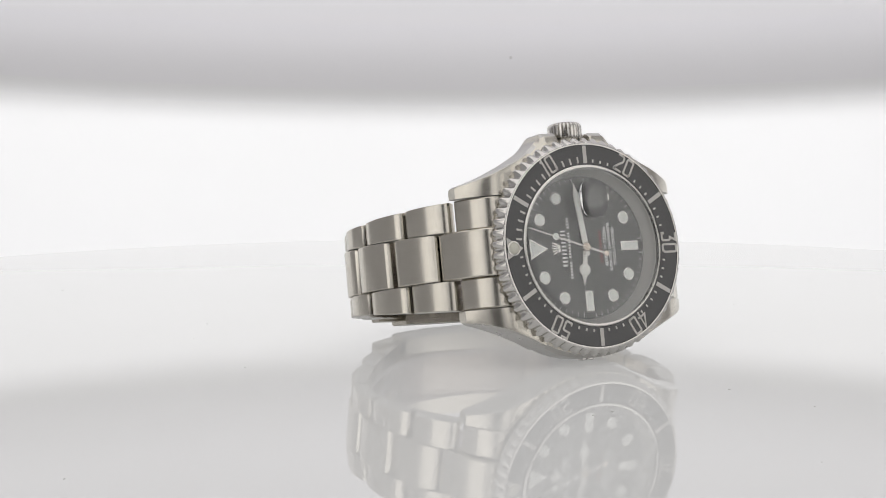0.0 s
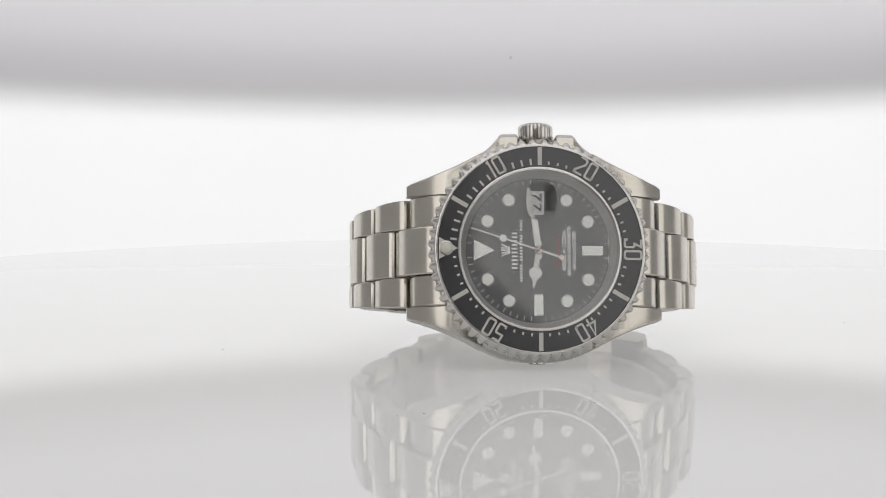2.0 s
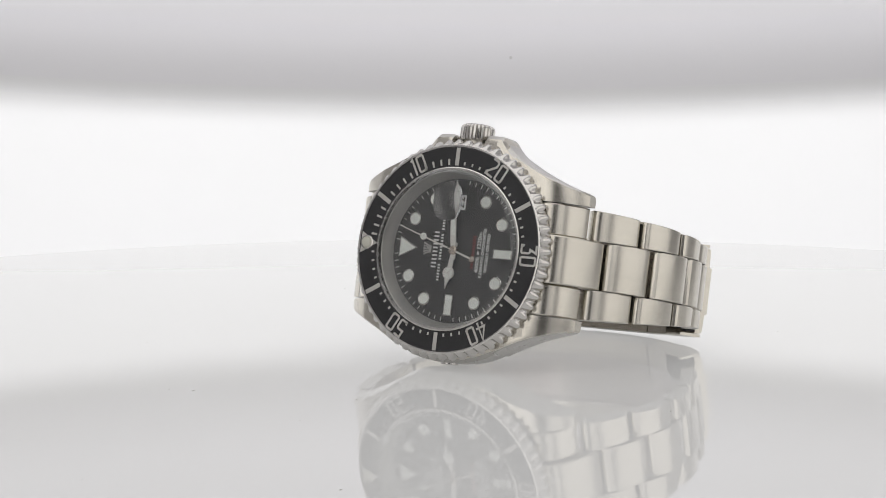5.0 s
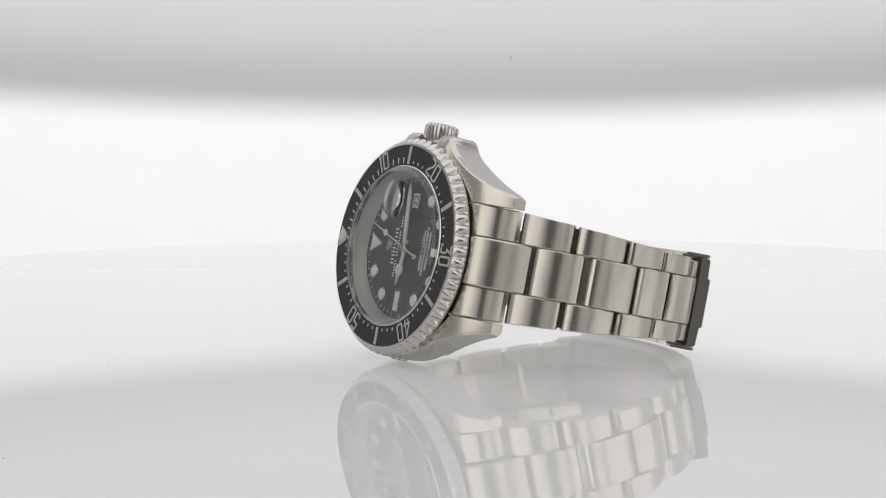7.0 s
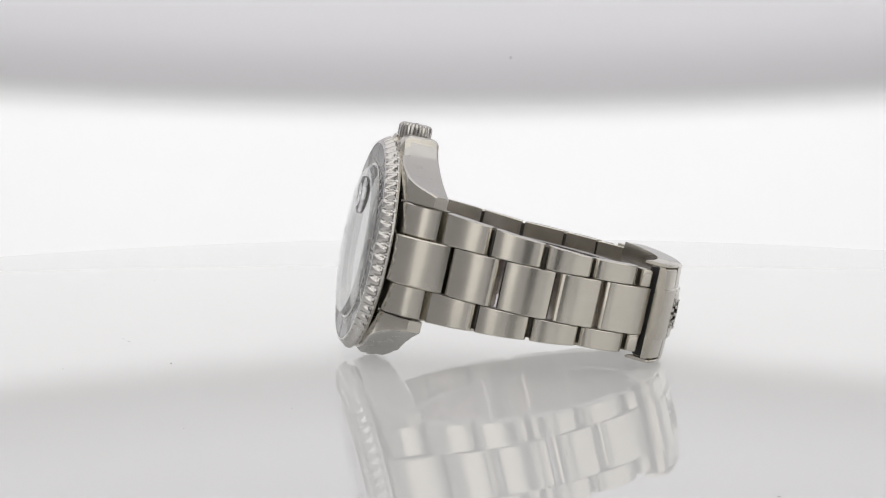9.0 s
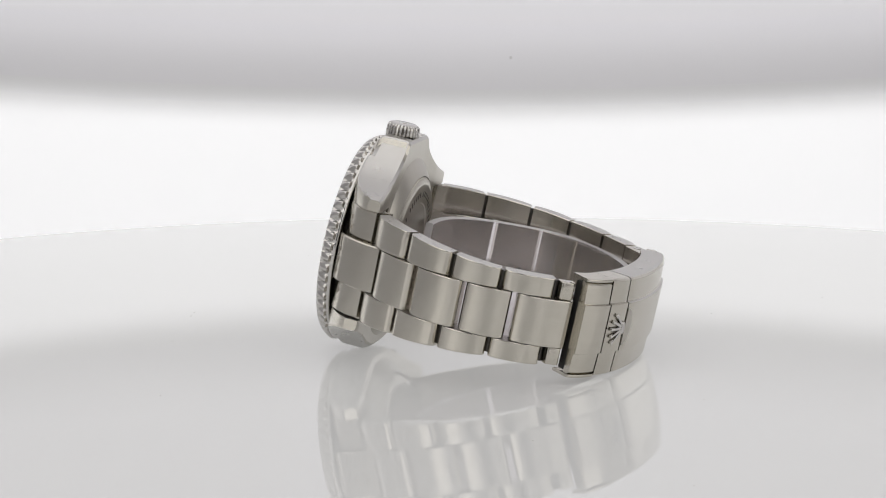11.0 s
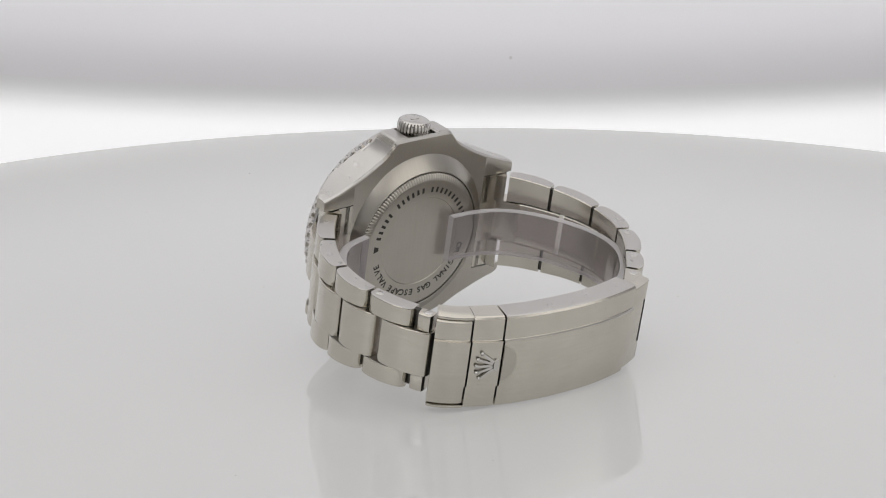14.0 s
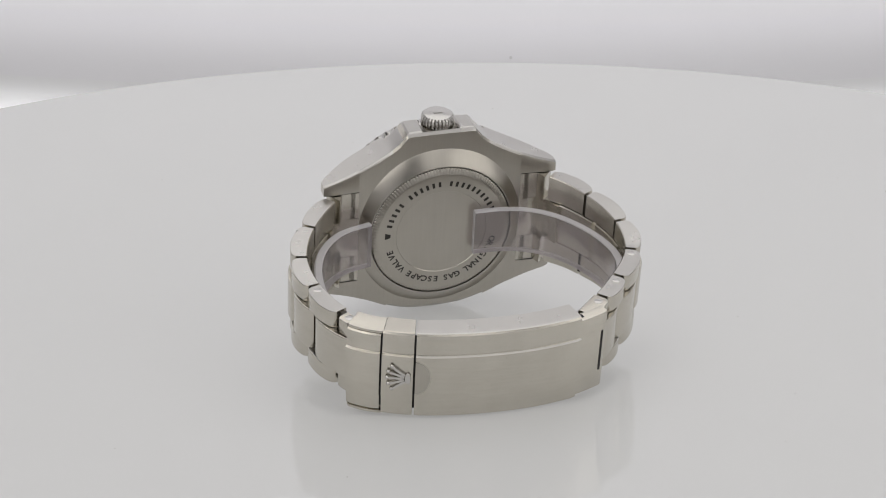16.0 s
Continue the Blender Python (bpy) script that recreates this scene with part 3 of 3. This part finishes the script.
def build_crystal():
    part("crystal_ring", lathe([(15.4, -0.8), (15.95, -0.8), (15.95, 0.05), (15.75, 0.2), (15.4, 0.2)], 160), POLISHED, watch, "thin polished ring round the crystal")
    pane = part("crystal", disc([(15.35, -0.9), (15.38, 0.75), (14.7, 1.32), (0.1, 1.35)], 160), CRYSTAL, watch, "clear sapphire crystal", 20)
    pane.visible_shadow = False
    pane.data.materials.append(UNDERSIDE)
    for f in pane.data.polygons:
        f.material_index = 1 if f.center.z < -0.0008 else 0
    bm = bmesh.new()
    n, rings = 64, []
    R = 8.6
    for k in range(1, 13):
        s = k / 12
        ring = []
        for i in range(n):
            a = 2 * math.pi * i / n
            c, q = abs(math.cos(a)), abs(math.sin(a))
            rb = 1 / ((c / 3.75) ** 2.8 + (q / 2.95) ** 2.8) ** (1 / 2.8)
            r = rb * s
            z = 0.38 + math.sqrt(R * R - r * r) - math.sqrt(R * R - 3.9 ** 2)
            ring.append(bm.verts.new((r * math.cos(a), r * math.sin(a), z)))
        rings.append(ring)
    rings.append([bm.verts.new((v.co.x, v.co.y, 0.0)) for v in rings[-1]])
    top = bm.verts.new((0, 0, 0.38 + R - math.sqrt(R * R - 3.9 ** 2)))
    for p, q in zip(rings, rings[1:]):
        for i in range(n):
            bm.faces.new((p[i], p[(i + 1) % n], q[(i + 1) % n], q[i]))
    for i in range(n):
        bm.faces.new((top, rings[0][i], rings[0][(i + 1) % n]))
    bm.faces.new(rings[-1])
    lens = part("date_lens", bm, LENS, watch, "clear magnifying lens over the date", 40)
    lens.matrix_local = pose(0.0091, 0, 0.00137)
    lens.visible_shadow = False


build_crystal()

# ---- bracelet: outer surface in the y-z plane ----
SIDE_SIX = [(-24.7, -10.3), (-28.6, -14.5), (-32.0, -19.2), (-34.6, -24.3), (-36.1, -29.6), (-36.2, -34.9), (-35.2, -40.4), (-33.5, -46.0), (-31.0, -51.2)]
SIDE_TWELVE = [(24.9, -10.2), (28.7, -14.5), (31.6, -19.6), (33.8, -25.0), (34.8, -30.6), (34.6, -36.2), (32.9, -41.6), (29.6, -46.7), (25.5, -51.5), (21.3, -55.9), (17.5, -59.4)]
CLASP = [(-31.8, -54.9), (-29.0, -57.2), (-25.5, -59.1), (-19.6, -61.5), (-13.5, -63.0), (-6.5, -64.0), (1.0, -64.4), (7.0, -64.1), (13.4, -63.1), (18.0, -61.6)]


class Path:
    """A smooth line through points of the y-z plane, by arc length; out is the side away from the wrist."""

    def __init__(self, pts, flip):
        fine = []
        for i in range(len(pts) - 1):
            p0, p1, p2, p3 = [np.array(pts[min(max(j, 0), len(pts) - 1)]) for j in (i - 1, i, i + 1, i + 2)]
            for u in np.linspace(0, 1, 12, endpoint=False):
                fine.append(0.5 * (2 * p1 + (p2 - p0) * u + (2 * p0 - 5 * p1 + 4 * p2 - p3) * u * u + (3 * p1 - p0 - 3 * p2 + p3) * u ** 3))
        fine.append(np.array(pts[-1]))
        self.p = np.array(fine)
        self.s = np.concatenate([[0], np.cumsum(np.hypot(*np.diff(self.p, axis=0).T))])
        self.flip, self.length = flip, self.s[-1]

    def at(self, s):
        q = lambda v: np.array([np.interp(v, self.s, self.p[:, 0]), np.interp(v, self.s, self.p[:, 1])])
        d = q(min(s + 0.2, self.length)) - q(max(s - 0.2, 0))
        d /= np.hypot(*d)
        return q(s), np.array([-d[1], d[0]]) * self.flip, d

    def place(self, s, x, depth):
        over = s - min(max(s, 0.0), self.length)
        p, n, d = self.at(min(max(s, 0.0), self.length))
        y, z = p + d * over - n * depth
        return (x, y, z)


SIX, TWELVE, BUCKLE = Path(SIDE_SIX, -1), Path(SIDE_TWELVE, 1), Path(CLASP, -1)


TAPER = [(0.0, 10.7), (11.0, 10.05), (22.0, 9.2), (32.0, 8.45), (60.0, 8.35)]
CENTRE = 4.6


def half_width(s):
    return interp(s, TAPER)


def band(path, s0, s1, xa, xb, thick, dome=0.35, lift=0.0, bm=None, steps=17, outer=0, bulge=0.0):
    """One link: a rounded bar between two places on the path, from xa to xb, with eased edges; on the side named by outer it follows the bracelet's taper."""
    sections = []
    for i in range(steps):
        u = i / (steps - 1)
        v = 0.5 - 0.5 * math.cos(math.pi * u)
        s = s0 + (s1 - s0) * v
        e = bulge * ((2 * v - 1) ** 2 - 0.9) + 0.12 * (2 * v - 1) ** 2 * dome + abs(2 * v - 1) ** 14 * dome * 1.3 - lift
        c = 0.18
        a = -half_width(s) if outer < 0 else xa
        b = half_width(s) if outer > 0 else xb
        sec = [(a, c + e), (a + c * 0.3, c * 0.3 + e), (a + c, e), (b - c, e), (b - c * 0.3, c * 0.3 + e), (b, c + e), (b, thick - c), (b - c, thick), (a + c, thick), (a, thick - c)]
        sections.append([path.place(s, x, d) for x, d in sec])
    return loft(sections, bm)


OUTER_SIX = [(1.0, 11.15), (11.9, 22.05), (22.8, 32.1), (32.75, 42.6)]
CENTRE_SIX = [(4.3, 14.1), (15.2, 25.3), (26.1, 34.9), (36.0, 47.0)]
OUTER_TWELVE = [(0.9, 10.9), (11.65, 22.3), (23.1, 33.0), (33.9, 44.2), (45.0, 52.6)]
CENTRE_TWELVE = [(4.0, 14.1), (15.3, 25.7), (26.6, 36.2), (37.2, 47.2), (48.2, 57.5)]


def build_bracelet():
    for path, outer, centre in ((SIX, OUTER_SIX, CENTRE_SIX), (TWELVE, OUTER_TWELVE, CENTRE_TWELVE)):
        # end link between the lugs
        for xa, xb in ((-10.75, -CENTRE - 0.1), (CENTRE + 0.1, 10.75)):
            part("end_link", end_link(path, xa, xb, 0.0, 0.0), BRUSHED, watch, "brushed steel end link between the lugs", 30)
        part("end_link", end_link(path, -CENTRE, CENTRE, 2.6, 0.25), BRUSHED, watch, "brushed centre piece of the end link", 30)
        for i, (a, b) in enumerate(outer):
            for sx in (-1, 1):
                xa, xb = sorted((sx * (CENTRE + 0.1), sx * 9.0))
                link = part("outer_link", band(path, a, b, xa, xb, 3.1, 0.5, outer=sx, bulge=0.62), BRUSHED, watch, "brushed steel outer link", 16)
                satin_sides(link)
                if sx > 0 and i >= 3:
                    link_screw(path, a + 1.5, half_width(a + 1.5), link)
            part("hinge_pin", pin(path, b + 0.4, half_width(b) - 0.5, 2.1, 0.62), GAP_SHADED_STEEL, watch, "steel hinge pin painted dark for the shade between links")
        for a, b in centre:
            part("centre_link", band(path, a, b, -CENTRE, CENTRE, 3.3, 0.5, 0.22, bulge=0.62), BRUSHED, watch, "brushed steel centre link", 16)


def clasp_lugs():
    """Two short narrow knuckles by which the bracelet meets the clasp."""
    for sx in (-1, 1):
        xa, xb = sorted((sx * (CENTRE + 0.1), sx * 8.0))
        knuckle = part("knuckle", band(SIX, 43.6, SIX.length + 1.2, xa, xb, 2.8, 0.9), BRUSHED, watch, "short steel knuckle beside the clasp", 28)
        if sx > 0:
            link_screw(SIX, 45.2, 8.0, knuckle)


def blade_arms():
    """Two arms that carry the last links into the folding blade."""
    for sx in (-1, 1):
        xa, xb = sorted((sx * (CENTRE + 0.1), sx * 8.3))
        arm = part("blade_arm", band(TWELVE, 53.3, TWELVE.length + 1.8, xa, xb, 3.4, 0.5, bulge=0.3), BRUSHED, watch, "brushed arm that leads into the folding blade", 28)
        if sx > 0:
            link_screw(TWELVE, 55.0, 8.3, arm)


def pin(path, s, w, depth, r=0.75):
    bm = bmesh.new()
    c = Vector(path.place(s, 0, depth))
    rings = [[bm.verts.new((x, c.y + r * math.cos(a), c.z + r * math.sin(a))) for a in np.linspace(0, 2 * math.pi, 12, endpoint=False)] for x in (-w, w)]
    for i in range(12):
        bm.faces.new((rings[0][i], rings[0][(i + 1) % 12], rings[1][(i + 1) % 12], rings[1][i]))
    bm.faces.new(rings[0])
    bm.faces.new(rings[1])
    return bm


def link_screw(path, s, w, parent):
    head = part("screw", disc([(0.85, -0.3), (0.85, 0.02), (0.75, 0.07), (0.05, 0.07)], 24), POLISHED, parent, "slotted screw head")
    x, y, z = path.place(s, w, 1.6)
    head.matrix_local = Matrix.Translation((x * MM, y * MM, z * MM)) @ Matrix.Rotation(radians(90), 4, "Y")
    slot = part("screw_slot", box(-0.1, 0.1, -0.7, 0.7, 0.05, 0.09), GAP_SHADE, parent, "dark screw slot")
    slot.matrix_local = head.matrix_local @ Matrix.Rotation(radians(35), 4, "Z")


def end_link(path, xa, xb, reach, lift):
    """A curved wedge that leads from under the bezel to the first link."""
    sy = -1 if path is SIX else 1
    if reach:
        line = [(17.6, -3.35), (20.2, -3.4), (21.6, -3.9), (23.2, -5.3), (24.8, -7.5), (26.2, -10.2), (27.2, -12.9)]
    else:
        line = [(17.6, -3.6), (19.4, -3.9), (21.0, -4.8), (22.6, -6.3), (23.9, -8.1), (24.8, -10.2)]
    sections = []
    for i, (y, z) in enumerate(line):
        e = (0.5 if i == len(line) - 1 else 0.0) - lift
        n = Vector((0.72, 0.69)) if i else Vector((0.45, 0.89))
        c = 0.25
        low = -11.0 if y < 24 else z - 3.0
        sec = [(xa, c + e), (xa + c, e), (xb - c, e), (xb, c + e)]
        pts = [(x, sy * (y - n.x * d), z - n.y * d) for x, d in sec]
        back_y = max(y - 2.6, 17.4) if y > 20 else y
        pts += [(xb, sy * back_y, low), (xa, sy * back_y, low)]
        sections.append(pts)
    return loft(sections)


build_bracelet()
clasp_lugs()
blade_arms()


def bar_slots():
    """Thin black blocks, as shaded slots at the ends of the bars that hold the end links."""
    for sx in (-1, 1):
        for sy in (-1, 1):
            x0, x1 = sorted((sx * 8.7, sx * 10.6))
            y0, y1 = sorted((sy * 21.3, sy * 22.1))
            part("bar_slot", box(x0, x1, y0, y1, -11.06, -10.8), GAP_SHADE, watch, "dark slot in the end link")


bar_slots()


def build_clasp():
    L = BUCKLE.length

    def s_of(y):
        return float(np.interp(y, BUCKLE.p[:, 0], BUCKLE.s))

    def tray(s0, s1, steps, ridge=0.5, w=9.65, cap=0.12, thick=5.6):
        """A length of the cover with a raised middle and broad bevels along its sides."""
        sections = []
        for i in range(steps):
            u = i / (steps - 1)
            s = s0 + (s1 - s0) * u
            e = cap if i in (0, steps - 1) else 0.0
            sec = [(-w, 1.35 + e), (-w + 0.12, 1.0 + e), (-w + 0.42, 0.66 + e), (-5.0, ridge + e), (-4.93, ridge - 0.05 + e), (-4.75, 0.0 + e), (4.75, 0.0 + e), (4.93, ridge - 0.05 + e), (5.0, ridge + e),
                   (w - 0.42, 0.66 + e), (w - 0.12, 1.0 + e), (w, 1.35 + e), (w, thick), (w - 1.2, thick), (-w + 1.2, thick), (-w, thick)]
            sections.append([BUCKLE.place(s, x, d) for x, d in sec])
        return loft(sections)
    c0, c1, c2, c3 = s_of(-31.6), s_of(-25.7), s_of(-19.7), s_of(13.2)
    cover = part("clasp_cover", tray(c2 + 0.22, c3, 30), BRUSHED, watch, "long brushed folding clasp cover", 14)
    satin_sides(cover)
    lever = part("clasp_end", tray(c1 + 0.2, c2 - 0.2, 7), BRUSHED, watch, "brushed safety catch of the clasp", 14)
    part("clasp_end", tray(c0, c1 - 0.2, 7, w=8.95, thick=2.4), BRUSHED, watch, "brushed end of the clasp", 14)
    for sx in (-1, 1):
        xa, xb = sorted((sx * 9.05, sx * 9.65))
        part("side_rail", band(BUCKLE, c0, c1 + 0.4, xa, xb, 5.6, 0.3, -0.75), BRUSHED, lever, "narrow side rail of the safety catch", 28)
    # two black solids paint the shade seen through the clasp's gaps and end
    part("clasp_gap_shade", band(BUCKLE, c0 + 0.5, c3 - 1.0, -8.0, 8.0, 3.0, 0.2, -1.2, steps=24), GAP_SHADE, watch, "black fill painted as the shade inside the clasp")
    part("clasp_end_shade", band(BUCKLE, c0 + 0.25, c0 + 3.0, -8.6, 8.6, 4.4, 0.0, -0.95), GAP_SHADE, watch, "black block painted as the shade in the clasp's open end")
    blade = part("folding_blade", band(BUCKLE, s_of(8.0), L + 1.6, -8.75, 8.75, 3.2, 0.3, -0.75), BRUSHED, watch, "brushed folding blade beside the cover", 28)
    part("blade_slot", band(BUCKLE, L + 0.2, L + 0.65, -4.75, 4.75, 1.0, 0.0, -0.72), GAP_SHADE, blade, "dark slot that takes the last link")
    part("blade_notch", band(BUCKLE, c3 - 0.6, c3 + 1.3, 8.3, 8.8, 3.0, 0.0, -1.6), GAP_SHADE, blade, "dark notch in the side of the blade")
    # raised emblem on the catch, drawn as a plain fan
    cs = (c1 + c2) / 2 + 1.0
    for k in range(5):
        a = radians(-38 + 19 * k)
        bm = bmesh.new()
        pts = [(-0.3, 0.2), (0.3, 0.2), (0.24, 3.1), (0, 3.35), (-0.24, 3.1)]
        prism(pts, 0, 0.42, bm, 0.1)
        ob = part("emblem_ray", bm, POLISHED, lever, "raised polished emblem")
        ob.matrix_local = emblem_pose(cs + 1.4) @ Matrix.Rotation(-a, 4, "Z") @ Matrix.Translation((0.0, 0.0008, 0))
        tip = part("emblem_bead", disc([(0.38, 0), (0.38, 0.3), (0.2, 0.5), (0.05, 0.52)], 14), POLISHED, lever)
        tip.matrix_local = emblem_pose(cs + 1.4) @ Matrix.Rotation(-a, 4, "Z") @ Matrix.Translation((0.0, 0.0043, 0))
    base = part("emblem_base", prism([(1.3 * math.cos(a), 0.6 * math.sin(a)) for a in np.linspace(0, 6.28, 20, endpoint=False)], 0, 0.45, None, 0.12), POLISHED, lever, "raised polished emblem")
    base.matrix_local = emblem_pose(cs + 1.1)
    rows = []
    for k in range(13):
        u = k / 12
        h = 3.7 * math.sqrt(max(1 - u * u, 0.0004))
        at = c2 + 0.25 + 2.9 * u
        rows.append([BUCKLE.place(at, x, d) for x, d in ((-h, -0.03), (h, -0.03), (h, 0.2), (-h, 0.2))])
    part("thumb_scoop", loft(rows), SHADE_SATIN, cover, "shallow satin thumb scoop")


def emblem_pose(s, lift=0.0):
    p, n, d = BUCKLE.at(s)
    x = Vector((1, 0, 0))
    z = Vector((0, n[0], n[1]))
    y = z.cross(x)
    m = Matrix((x, y, z)).transposed().to_4x4()
    q = Vector((0, p[0], p[1])) + z * lift
    return Matrix.Translation(q * MM) @ m


build_clasp()


def build_cuff():
    line = [(6.6, -14.4), (12.0, -14.6), (17.7, -16.0), (22.6, -19.4), (26.4, -24.4), (29.0, -30.2), (30.1, -36.2), (28.9, -42.0), (25.2, -47.4), (19.8, -52.0), (11.0, -56.6), (0.0, -58.4),
            (-10.0, -57.8), (-18.0, -55.6), (-24.6, -51.4), (-29.2, -45.2), (-31.2, -38.0), (-30.9, -31.0), (-29.2, -24.8), (-26.2, -19.8), (-22.0, -16.2), (-16.0, -14.4)]
    path = Path(line, -1)
    sections = []
    for s in np.linspace(0, path.length, 90):
        sections.append([path.place(s, x, dd) for x, dd in ((-5.0, -0.75), (5.0, -0.75), (5.2, -0.5), (5.2, 0.6), (5.0, 0.85), (-5.0, 0.85), (-5.2, 0.6), (-5.2, -0.5))])
    cuff = part("watch_cuff", loft(sections), PLASTIC, None, "", 25)
    cuff.data.materials.append(CUT_EDGE)
    for f in cuff.data.polygons:
        f.material_index = 1 if abs(f.normal.x) > 0.5 or len(f.vertices) > 4 else 0
    return tagged(cuff, "clear plastic C-shaped cuff holding the bracelet open", "watch holder")


cuff = build_cuff()

# ---- turning and tilting ----
SET = Matrix(((-0.11226, -0.80575, 0.58151, 0.02183), (0.18259, -0.59197, -0.78500, -0.01918), (0.97676, 0.01805, 0.21358, 0.02319), (0, 0, 0, 1)))
TURN = [(0, -7.0), (2, -31.3), (4, -55.5), (4.2, -58.0), (6.5, -85.8), (8, -104.2), (9.2, -118.7), (11.5, -146.4), (13, -164.4), (14.5, -182.0), (16, -199.8)]
TILT = [(11.3, 2.4), (12, 3.94), (12.5, 5.1), (13, 6.41), (14, 9.19), (15, 11.9), (16, 14.61)]


def tilt(t):
    if t < 9.7:
        return 0.0
    if t < 10.7:
        return 1.12 * (t - 9.7) ** 2
    return interp(t, [(10.7, 1.12)] + TILT)


def table_pose(t):
    hinge = Matrix.Translation((0, 0.0021, 0.0059))
    return hinge @ Matrix.Rotation(radians(tilt(t)), 4, "X") @ hinge.inverted() @ Matrix.Rotation(radians(interp(t, TURN)), 4, "Z")


def motions():
    times = [i * 0.5 for i in range(33)]
    walk(turntable, [(t, table_pose(t)) for t in times])
    walk(watch, [(t, table_pose(t) @ SET) for t in times])
    walk(cuff, [(t, table_pose(t) @ SET) for t in times])


motions()
